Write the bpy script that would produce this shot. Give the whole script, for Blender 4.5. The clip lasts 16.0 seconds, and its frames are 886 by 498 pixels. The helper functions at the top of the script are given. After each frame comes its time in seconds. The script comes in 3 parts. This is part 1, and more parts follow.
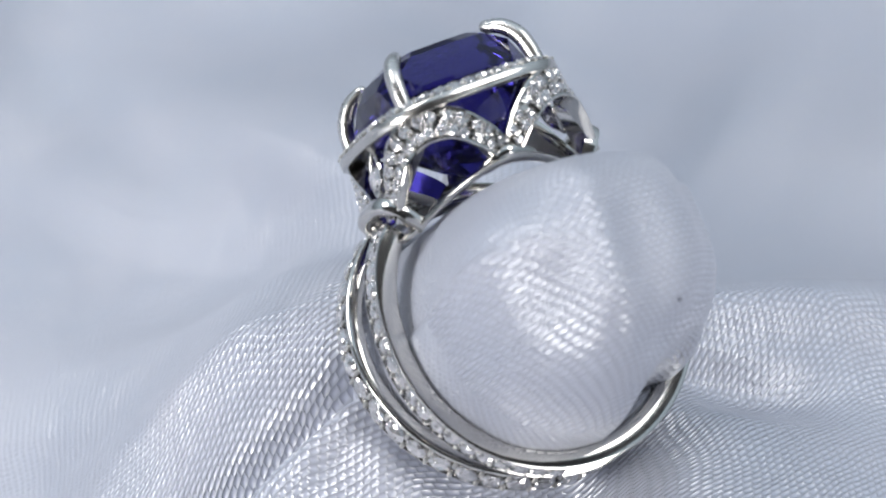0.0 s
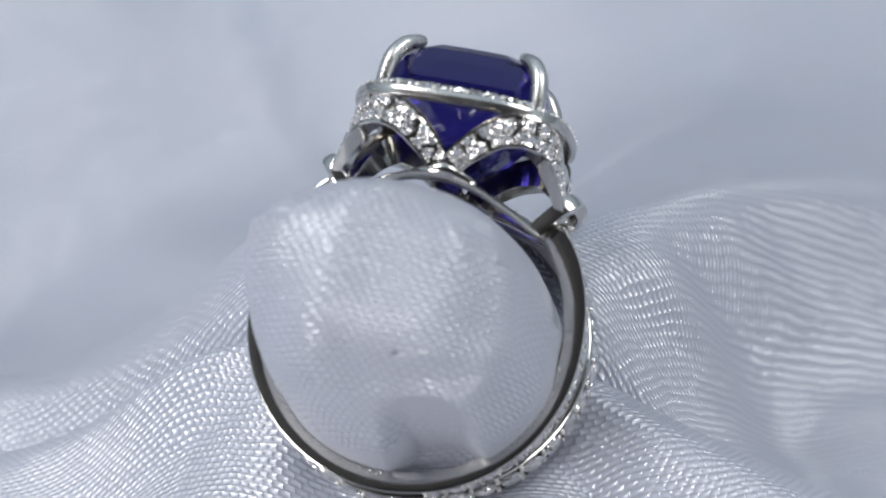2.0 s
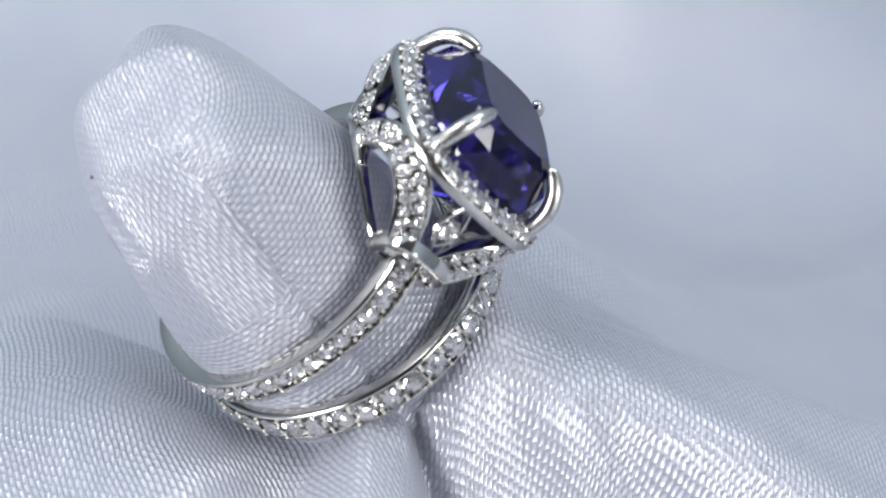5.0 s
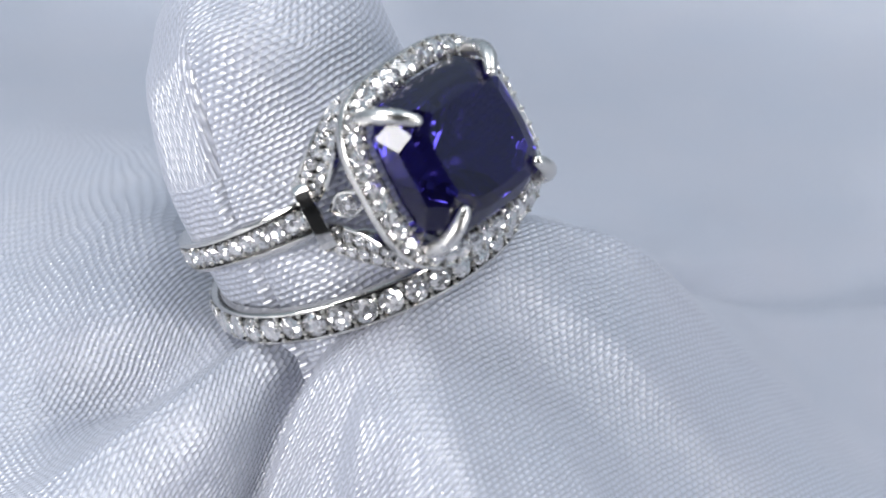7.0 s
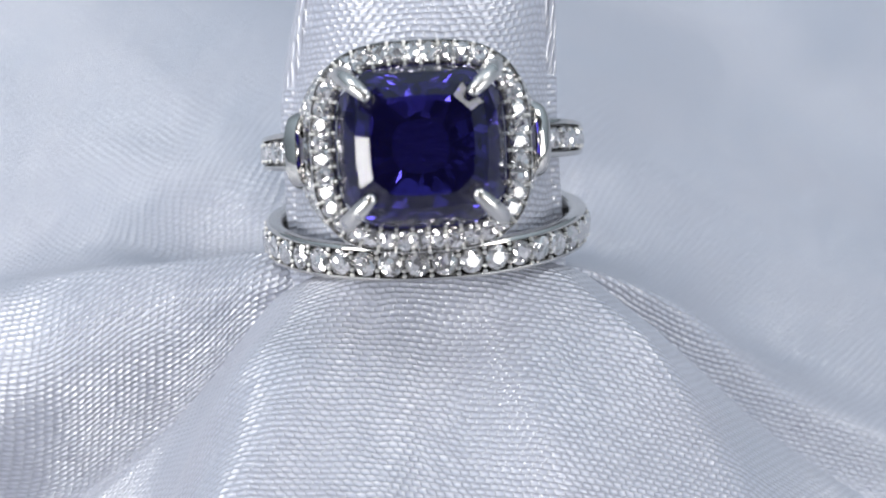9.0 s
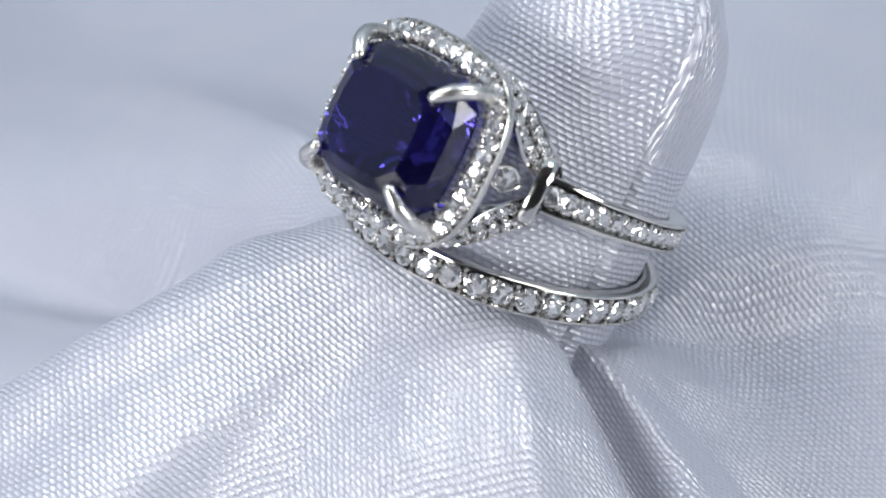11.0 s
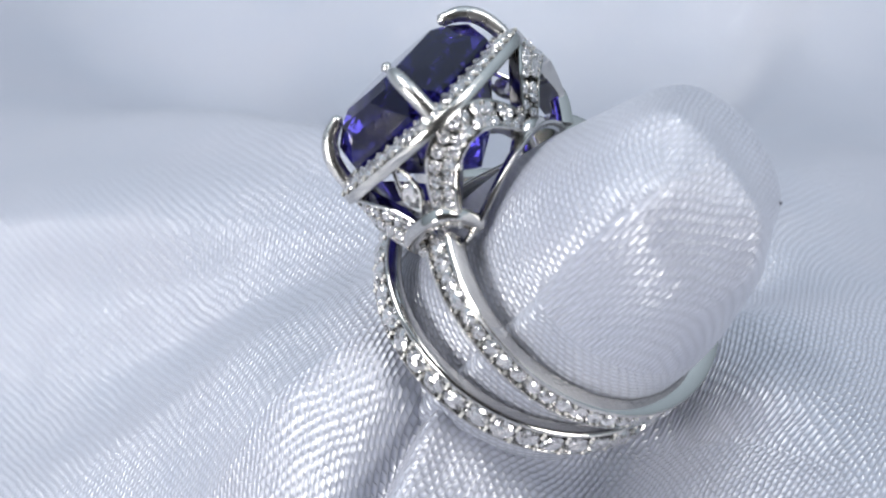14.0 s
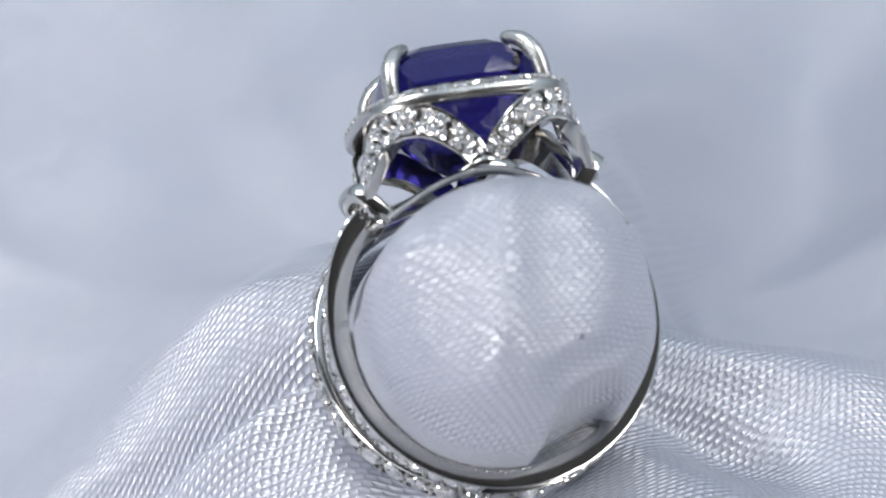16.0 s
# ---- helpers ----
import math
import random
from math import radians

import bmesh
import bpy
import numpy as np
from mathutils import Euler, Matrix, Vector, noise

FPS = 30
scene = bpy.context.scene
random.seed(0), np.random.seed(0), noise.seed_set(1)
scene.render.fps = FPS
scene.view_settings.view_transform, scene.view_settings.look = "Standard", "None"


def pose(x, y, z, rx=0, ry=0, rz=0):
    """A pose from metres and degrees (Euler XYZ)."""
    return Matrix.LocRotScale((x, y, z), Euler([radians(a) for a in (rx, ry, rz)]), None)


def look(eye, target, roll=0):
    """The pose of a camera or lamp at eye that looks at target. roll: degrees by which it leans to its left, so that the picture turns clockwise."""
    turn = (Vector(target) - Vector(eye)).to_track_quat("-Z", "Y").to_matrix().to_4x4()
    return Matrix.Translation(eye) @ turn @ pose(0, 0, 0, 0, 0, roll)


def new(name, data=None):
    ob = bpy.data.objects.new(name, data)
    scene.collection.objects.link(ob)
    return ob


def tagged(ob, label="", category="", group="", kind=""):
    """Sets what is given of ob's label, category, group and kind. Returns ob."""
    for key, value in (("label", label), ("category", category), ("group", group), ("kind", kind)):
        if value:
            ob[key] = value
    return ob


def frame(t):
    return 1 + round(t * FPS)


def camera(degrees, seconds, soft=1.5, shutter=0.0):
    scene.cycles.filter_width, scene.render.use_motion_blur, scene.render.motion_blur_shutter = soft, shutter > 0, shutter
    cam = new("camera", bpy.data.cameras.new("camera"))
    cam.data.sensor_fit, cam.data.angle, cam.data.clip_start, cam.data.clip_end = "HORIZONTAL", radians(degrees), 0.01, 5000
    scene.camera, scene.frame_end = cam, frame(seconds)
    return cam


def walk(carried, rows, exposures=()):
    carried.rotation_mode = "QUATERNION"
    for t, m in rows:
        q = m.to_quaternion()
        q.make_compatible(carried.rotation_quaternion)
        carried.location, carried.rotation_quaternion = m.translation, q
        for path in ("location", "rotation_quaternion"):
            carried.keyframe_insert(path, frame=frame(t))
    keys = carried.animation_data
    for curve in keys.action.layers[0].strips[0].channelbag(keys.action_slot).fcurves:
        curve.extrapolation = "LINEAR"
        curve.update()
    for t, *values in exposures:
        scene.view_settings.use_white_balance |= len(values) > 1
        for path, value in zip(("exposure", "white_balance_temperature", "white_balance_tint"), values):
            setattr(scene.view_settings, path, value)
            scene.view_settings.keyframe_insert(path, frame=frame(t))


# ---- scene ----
# ---- camera: stands still; the display turns under it ----
MM = 0.001
RISE = 0.17845
EYE = Vector((0.0, -0.186, RISE))
PITCH = radians(38.81)
cam = camera(12.78, 16.0, soft=1.9)
cam.data.dof.use_dof = True
cam.data.dof.focus_distance = 0.2385
cam.data.dof.aperture_fstop = 46.0
aim = EYE + Vector((math.sin(radians(0.035)) * math.cos(PITCH), math.cos(PITCH), -math.sin(PITCH)))
# the clip's camera opens a little while the white cloth fills less of the picture
LIGHTER = [(0.0, 0.28), (1.0, 0.18), (2.0, 0.07), (3.0, 0.1), (4.0, 0.26), (6.5, 0.36), (9.0, 0.31), (12.0, 0.35), (14.0, 0.43), (15.0, 0.38), (16.0, 0.28)]
walk(cam, [(0.0, look(EYE, aim, 0.1)), (16.0, look(EYE, aim, 0.1))], LIGHTER)

# turn of the display about its upright axis: seconds, degrees
TURNS = [(0.0, -0.95), (0.5, -12.62), (1.0, -24.30), (1.5, -36.05), (2.0, -47.69), (2.5, -59.02), (3.0, -70.23), (3.5, -81.32), (4.0, -92.49), (4.5, -104.23), (5.0, -116.61), (5.5, -129.33), (6.0, -142.04), (6.5, -154.50), (7.0, -166.88), (7.5, -178.47), (8.0, -189.35), (8.5, -200.16), (9.0, -210.89), (9.5, -222.31), (10.0, -234.54), (10.5, -247.18), (11.0, -259.77), (11.5, -271.94), (12.0, -283.84), (12.5, -295.74), (13.0, -307.82), (13.5, -319.79), (14.0, -331.30), (14.5, -342.78), (15.0, -354.62), (15.5, -366.65), (16.0, -378.68)]


def turned(base):
    return [(t, Matrix.Rotation(radians(a), 4, "Z") @ base) for t, a in TURNS]


# ring space: x across the ring, y along the finger towards its tip, z out through the stone
AX_X = Vector((-0.83069962, -0.55598295, 0.02865503))
AX_Z = Vector((-0.42286214, 0.66360749, 0.61710024))
AX_Y = AX_Z.cross(AX_X).normalized()
AX_Z = AX_X.cross(AX_Y).normalized()
MID = Vector((0.0053677, -0.0058516, RISE - 0.147743)) + AX_X * 0.00045 - AX_Z * 0.0013
RING = Matrix((AX_X, AX_Y, AX_Z)).transposed().to_4x4()
RING.translation = MID
# level frame round the finger's foot: u to the stone's side, w across
LU = Vector((AX_Z.x, AX_Z.y, 0)).normalized()
LW = Vector((AX_X.x, AX_X.y, 0)).normalized()

# ---- world and lamps ----
world = bpy.data.worlds.new("studio")
scene.world = world
world.use_nodes = True
bg = world.node_tree.nodes["Background"]
bg.inputs[0].default_value = (0.69, 0.84, 0.99, 1)
# a dim room at eye level, lighter towards the ceiling
wn, wl = world.node_tree.nodes, world.node_tree.links
whereto = wn.new("ShaderNodeTexCoord")
upward = wn.new("ShaderNodeSeparateXYZ")
wl.new(whereto.outputs["Generated"], upward.inputs[0])
grade = wn.new("ShaderNodeMapRange")
grade.interpolation_type = "SMOOTHSTEP"
grade.inputs[1].default_value, grade.inputs[2].default_value = -0.1, 0.9
grade.inputs[3].default_value, grade.inputs[4].default_value = 0.24, 0.70
wl.new(upward.outputs[2], grade.inputs[0])
wl.new(grade.outputs[0], bg.inputs[1])


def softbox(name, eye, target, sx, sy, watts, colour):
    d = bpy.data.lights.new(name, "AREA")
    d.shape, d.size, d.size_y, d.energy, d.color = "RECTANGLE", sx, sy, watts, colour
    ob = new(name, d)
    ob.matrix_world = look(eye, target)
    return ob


# low pair out of view, inferred from gem glints and lit undersides
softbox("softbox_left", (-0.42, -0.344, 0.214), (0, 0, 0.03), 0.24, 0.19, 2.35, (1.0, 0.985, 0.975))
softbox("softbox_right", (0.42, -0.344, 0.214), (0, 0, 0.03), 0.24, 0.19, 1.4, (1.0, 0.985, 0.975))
# unseen fill lamps, added high up for more light from above
softbox("top_fill_left", (-0.32, 0.085, 0.62), (0, 0, 0.03), 0.256, 0.256, 1.65, (1.0, 0.985, 0.975))
softbox("top_fill_right", (0.336, 0.08, 0.62), (0, 0, 0.03), 0.256, 0.256, 1.15, (1.0, 0.985, 0.975))

# ---- materials ----


def material(name):
    m = bpy.data.materials.new(name)
    m.use_nodes = True
    return m, m.node_tree.nodes, m.node_tree.links, m.node_tree.nodes["Principled BSDF"]


def metal_material(name, colour, rough, grain):
    m, n, l, p = material(name)
    p.inputs["Metallic"].default_value = 1
    co = n.new("ShaderNodeTexCoord")
    a = n.new("ShaderNodeTexNoise")
    a.inputs["Scale"].default_value = 900
    a.inputs["Detail"].default_value = 4
    l.new(co.outputs["Object"], a.inputs["Vector"])
    r = n.new("ShaderNodeMapRange")
    r.inputs[3].default_value, r.inputs[4].default_value = rough * 0.6, rough * 1.5
    l.new(a.outputs[0], r.inputs[0])
    l.new(r.outputs[0], p.inputs["Roughness"])
    c = n.new("ShaderNodeMapRange")
    c.data_type = "FLOAT_VECTOR"
    c.inputs[9].default_value = [v * 0.9 for v in colour]
    c.inputs[10].default_value = colour
    l.new(a.outputs[0], c.inputs[6])
    l.new(c.outputs[1], p.inputs["Base Color"])
    b = n.new("ShaderNodeTexNoise")
    b.inputs["Scale"].default_value = 2600
    l.new(co.outputs["Object"], b.inputs["Vector"])
    bump = n.new("ShaderNodeBump")
    bump.inputs["Strength"].default_value = grain
    bump.inputs["Distance"].default_value = 0.00002
    l.new(b.outputs[0], bump.inputs["Height"])
    l.new(bump.outputs[0], p.inputs["Normal"])
    return m


def stone_material(name, colour, ior):
    m, n, l, p = material(name)
    p.inputs["Base Color"].default_value = (*colour, 1)
    p.inputs["Roughness"].default_value = 0.0
    p.inputs["IOR"].default_value = ior
    p.inputs["Transmission Weight"].default_value = 1.0
    return m


def satin_material():
    m, n, l, p = material("white_satin")
    uv = n.new("ShaderNodeUVMap")
    uv.uv_map = "weave"
    wob = n.new("ShaderNodeTexNoise")
    wob.inputs["Scale"].default_value = 0.35
    wob.inputs["Detail"].default_value = 2
    l.new(uv.outputs[0], wob.inputs["Vector"])
    mix = n.new("ShaderNodeVectorMath")
    mix.operation = "MULTIPLY_ADD"
    mix.inputs[1].default_value = (0.5, 0.5, 0)
    l.new(wob.outputs["Color"], mix.inputs[0])
    l.new(uv.outputs[0], mix.inputs[2])
    sep = n.new("ShaderNodeSeparateXYZ")
    l.new(mix.outputs[0], sep.inputs[0])

    def calc(op, x, y=None):
        k = n.new("ShaderNodeMath")
        k.operation = op
        for i, q in enumerate((x, y)):
            if q is None:
                continue
            if isinstance(q, (int, float)):
                k.inputs[i].default_value = q
            else:
                l.new(q, k.inputs[i])
        return k.outputs[0]

    # floats of yarn: short rounded dashes, each row shifted against the last
    row = calc("DIVIDE", sep.outputs[1], 0.365)
    shift = calc("MULTIPLY", calc("FLOOR", row), 0.42)
    along = calc("ADD", calc("DIVIDE", sep.outputs[0], 0.62), shift)
    fu = calc("SUBTRACT", calc("FRACT", along), 0.5)
    fv = calc("SUBTRACT", calc("FRACT", row), 0.5)
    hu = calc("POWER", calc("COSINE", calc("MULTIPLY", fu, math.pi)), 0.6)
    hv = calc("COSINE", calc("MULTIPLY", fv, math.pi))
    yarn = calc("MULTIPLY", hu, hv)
    cell = n.new("ShaderNodeTexWhiteNoise")
    cell.noise_dimensions = "2D"
    comb = n.new("ShaderNodeCombineXYZ")
    l.new(calc("FLOOR", along), comb.inputs[0])
    l.new(calc("FLOOR", row), comb.inputs[1])
    l.new(comb.outputs[0], cell.inputs["Vector"])
    height = calc("MULTIPLY", yarn, calc("ADD", calc("MULTIPLY", cell.outputs[0], 0.35), 0.8))
    bump = n.new("ShaderNodeBump")
    bump.inputs["Strength"].default_value = 1.0
    bump.inputs["Distance"].default_value = 0.000088
    l.new(height, bump.inputs["Height"])
    l.new(bump.outputs[0], p.inputs["Normal"])
    big = n.new("ShaderNodeTexNoise")
    big.inputs["Scale"].default_value = 0.12
    big.inputs["Detail"].default_value = 3
    l.new(uv.outputs[0], big.inputs["Vector"])
    c = n.new("ShaderNodeMix")
    c.data_type = "RGBA"
    c.inputs[6].default_value = (0.36, 0.40, 0.495, 1)
    c.inputs[7].default_value = (0.435, 0.442, 0.52, 1)
    l.new(big.outputs[0], c.inputs[0])
    # gaps between yarns darkened in the base colour, imitating the weave's own shade
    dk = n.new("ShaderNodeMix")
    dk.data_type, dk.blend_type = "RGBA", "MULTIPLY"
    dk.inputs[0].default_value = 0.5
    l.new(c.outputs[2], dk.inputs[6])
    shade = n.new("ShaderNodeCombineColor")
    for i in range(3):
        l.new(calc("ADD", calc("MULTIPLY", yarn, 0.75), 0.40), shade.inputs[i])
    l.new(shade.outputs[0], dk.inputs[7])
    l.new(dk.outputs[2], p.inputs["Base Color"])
    p.inputs["Roughness"].default_value = 0.31
    p.inputs["IOR"].default_value = 1.8
    p.inputs["Specular IOR Level"].default_value = 1.0
    p.inputs["Sheen Weight"].default_value = 0.15
    return m


PLATINUM = metal_material("platinum", (0.62, 0.605, 0.58), 0.11, 0.15)
HALO_METAL = metal_material("satin_platinum", (0.62, 0.605, 0.58), 0.22, 0.3)
CLAW = metal_material("brushed_platinum", (0.66, 0.645, 0.625), 0.27, 0.4)
BEAD = metal_material("platinum_beads", (0.62, 0.61, 0.59), 0.34, 0.1)
DIAMOND = stone_material("diamond", (1, 1, 1), 2.42)
dn, dl = DIAMOND.node_tree.nodes, DIAMOND.node_tree.links
# light thrown back by the many small pavilion facets: a mosaic of tilted mirrors under the crown
spot = dn.new("ShaderNodeTexCoord")
own = dn.new("ShaderNodeObjectInfo")
away = dn.new("ShaderNodeVectorMath")
away.operation = "MULTIPLY_ADD"
away.inputs[1].default_value = (1, 1, 1)
dl.new(spot.outputs["Object"], away.inputs[0])
far_off = dn.new("ShaderNodeMath")
far_off.operation = "MULTIPLY"
far_off.inputs[1].default_value = 60
dl.new(own.outputs["Random"], far_off.inputs[0])
dl.new(far_off.outputs[0], away.inputs[2])
cells = dn.new("ShaderNodeTexVoronoi")
cells.inputs["Scale"].default_value = 2.3
dl.new(away.outputs[0], cells.inputs["Vector"])
lean = dn.new("ShaderNodeVectorMath")
lean.operation = "MULTIPLY_ADD"
lean.inputs[1].default_value = (1.7, 1.7, 1.7)
lean.inputs[2].default_value = (-0.85, -0.85, -0.85)
dl.new(cells.outputs["Color"], lean.inputs[0])
facing = dn.new("ShaderNodeNewGeometry")
tilted = dn.new("ShaderNodeVectorMath")
dl.new(lean.outputs[0], tilted.inputs[0])
dl.new(facing.outputs["Normal"], tilted.inputs[1])
unit = dn.new("ShaderNodeVectorMath")
unit.operation = "NORMALIZE"
dl.new(tilted.outputs[0], unit.inputs[0])
fire = dn.new("ShaderNodeBsdfGlossy")
fire.inputs["Roughness"].default_value = 0.05
fire.inputs["Color"].default_value = (0.90, 0.88, 0.87, 1)
dl.new(unit.outputs[0], fire.inputs["Normal"])
blend = dn.new("ShaderNodeMixShader")
blend.inputs[0].default_value = 0.55
dl.new(dn["Principled BSDF"].outputs[0], blend.inputs[1])
dl.new(fire.outputs[0], blend.inputs[2])
scatter = dn.new("ShaderNodeBsdfDiffuse")
scatter.inputs["Color"].default_value = (0.70, 0.71, 0.76, 1)
whole = dn.new("ShaderNodeMixShader")
whole.inputs[0].default_value = 0.13
dl.new(blend.outputs[0], whole.inputs[1])
dl.new(scatter.outputs[0], whole.inputs[2])
dl.new(whole.outputs[0], dn["Material Output"].inputs[0])
SAPPHIRE = stone_material("blue_gem", (0.026, 0.021, 0.18), 1.5)
SAPPHIRE.node_tree.nodes["Principled BSDF"].inputs["Transmission Weight"].default_value = 0.94
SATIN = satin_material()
TABLE = metal_material("dark_table_board", (0.1, 0.1, 0.11), 0.5, 0.3)
TABLE.node_tree.nodes["Principled BSDF"].inputs["Metallic"].default_value = 0

# ---- mesh helpers (sizes in millimetres) ----


def finish(bm, name, mat, smooth=40):
    bmesh.ops.recalc_face_normals(bm, faces=bm.faces)
    me = bpy.data.meshes.new(name)
    bm.to_mesh(me)
    bm.free()
    me.materials.append(mat)
    if smooth:
        for f in me.polygons:
            f.use_smooth = True
        me.set_sharp_from_angle(angle=radians(smooth))
    return me


def part(name, bm, mat, parent, label="", smooth=40):
    ob = new(name, finish(bm, name, mat, smooth))
    ob.parent = parent
    if label:
        tagged(ob, label)
    return ob


def sweep(path, profile, closed=False, caps=True, bm=None):
    """path: rows of (centre, across, out, wide, high); profile: points across and out."""
    bm = bm or bmesh.new()
    rings = []
    for c, w, o, sw, so in path:
        rings.append([bm.verts.new((c + w * (a * sw) + o * (b * so)) * MM) for a, b in profile])
    k = len(profile)
    for i in range(len(rings) - (0 if closed else 1)):
        r0, r1 = rings[i], rings[(i + 1) % len(rings)]
        for j in range(k):
            bm.faces.new((r0[j], r0[(j + 1) % k], r1[(j + 1) % k], r1[j]))
    if not closed and caps:
        bm.faces.new(rings[0][::-1])
        bm.faces.new(rings[-1])
    return bm


def round_profile(r, n=10, flat=1.0):
    return [(r * math.cos(i / n * math.tau), r * flat * math.sin(i / n * math.tau)) for i in range(n)]


def tube(points, radii, n=10, flat=1.0, tip=True):
    """A bent rod through points, round at its ends."""
    pts = [Vector(p) for p in points]
    fine, rad = [], []
    for i in range(len(pts) - 1):
        p0, p1, p2, p3 = pts[max(i - 1, 0)], pts[i], pts[i + 1], pts[min(i + 2, len(pts) - 1)]
        for k in range(6):
            s = k / 6
            fine.append(0.5 * (2 * p1 + (p2 - p0) * s + (2 * p0 - 5 * p1 + 4 * p2 - p3) * s * s + (3 * p1 - p0 - 3 * p2 + p3) * s ** 3))
            rad.append(radii[i] * (1 - s) + radii[i + 1] * s)
    fine.append(pts[-1])
    rad.append(radii[-1])
    path = []
    side = None
    for i, p in enumerate(fine):
        d = (fine[min(i + 1, len(fine) - 1)] - fine[max(i - 1, 0)]).normalized()
        ref = side if side else (Vector((0, 0, 1)) if abs(d.z) < 0.8 else Vector((1, 0, 0)))
        out = (ref - d * ref.dot(d)).normalized()
        side = out
        path.append((p, d.cross(out), out, rad[i], rad[i]))
    if tip:
        for end, sgn in ((0, -1), (-1, 1)):
            p, w, o, a, b = path[end]
            d = (fine[end] - fine[end + (1 if end == 0 else -1)]).normalized()
            extra = [(p + d * a * h, w, o, a * g, b * g) for h, g in ((0.5, 0.85), (0.85, 0.5), (0.97, 0.2))]
            path = (extra[::-1] + path) if end == 0 else path + extra
    return sweep(path, round_profile(1.0, n, flat))


def brilliant():
    """A round brilliant: table, star, kite and girdle facets over a pointed pavilion."""
    bm = bmesh.new()

    def ring(r, z, n, off):
        return [bm.verts.new((r * math.cos((i + off) / n * math.tau), r * math.sin((i + off) / n * math.tau), z)) for i in range(n)]
    table, kite = ring(0.54, 0.33, 8, 0.5), ring(0.80, 0.20, 8, 0)
    g = ring(1.0, 0.03, 16, 0)
    under = ring(1.0, -0.03, 16, 0)
    low = ring(0.30, -0.58, 8, 0)
    cu = bm.verts.new((0, 0, -0.84))
    bm.faces.new(table)
    for i in range(8):
        j = (i + 1) % 8
        bm.faces.new((table[i - 1], kite[i], table[i]))
        bm.faces.new((table[i], kite[i], g[2 * i + 1]))
        bm.faces.new((table[i], g[2 * i + 1], kite[j]))
        bm.faces.new((kite[i], g[2 * i], g[2 * i + 1]))
        bm.faces.new((kite[j], g[2 * i + 1], g[(2 * i + 2) % 16]))
        bm.faces.new((under[2 * i], low[i], under[2 * i + 1]))
        bm.faces.new((under[2 * i + 1], low[i], low[j]))
        bm.faces.new((under[2 * i + 1], low[j], under[(2 * i + 2) % 16]))
        bm.faces.new((low[i], cu, low[j]))
    for i in range(16):
        bm.faces.new((g[i], under[i], under[(i + 1) % 16], g[(i + 1) % 16]))
    return finish(bm, "diamond", DIAMOND, 0)


STONE = brilliant()
turn_rng = random.Random(4)


def set_stone(parent, c, out, r):
    """One small round diamond, its table facing out."""
    ob = new("diamond", STONE)
    ob.parent = parent
    q = (out + Vector((turn_rng.uniform(-0.12, 0.12), turn_rng.uniform(-0.12, 0.12), turn_rng.uniform(-0.12, 0.12)))).normalized().to_track_quat("Z", "Y")
    ob.matrix_local = Matrix.LocRotScale(c * MM, q, Vector((r * MM,) * 3)) @ Matrix.Rotation(turn_rng.uniform(0, 0.7), 4, "Z")
    return ob


def bead_ball(bm, c, r):
    bmesh.ops.create_icosphere(bm, subdivisions=1, radius=r * MM, matrix=Matrix.Translation(c * MM))


def ring_empty(name):
    ob = new(name)
    ob.empty_display_size = 0.005
    ob.matrix_world = RING
    return ob


# ---- the sapphire ring ----


def smooth_step(x):
    x = max(0, min(1, x))
    return x * x * (3 - 2 * x)


def cushion(a, hx, hy, e=3.0):
    ca, sa = math.cos(a), math.sin(a)
    k = (abs(ca) ** e + abs(sa) ** e) ** (-1 / e)
    return Vector((hx * ca * k, hy * sa * k, 0))


def outline(hx, hy, e, n):
    """Evenly spaced points of a cushion shape with their outward directions."""
    pts = [cushion(i / 720 * math.tau, hx, hy, e) for i in range(720)]
    run = [0.0]
    for i in range(720):
        run.append(run[-1] + (pts[(i + 1) % 720] - pts[i]).length)
    made = []
    j = 0
    for i in range(n):
        want = run[-1] * i / n
        while run[j + 1] < want:
            j += 1
        d = (pts[(j + 1) % 720] - pts[j]).normalized()
        made.append((pts[j].copy(), Vector((d.y, -d.x, 0)), d))
    return made


UP = Vector((0, 0, 1))
CROWN = Vector((-0.3, -0.15, 0))
HEAD = Vector((-0.4, 0.0, 0))
ring = tagged(ring_empty("gemstone_ring"), "platinum ring with blue cushion gem and diamond halo", "ring")


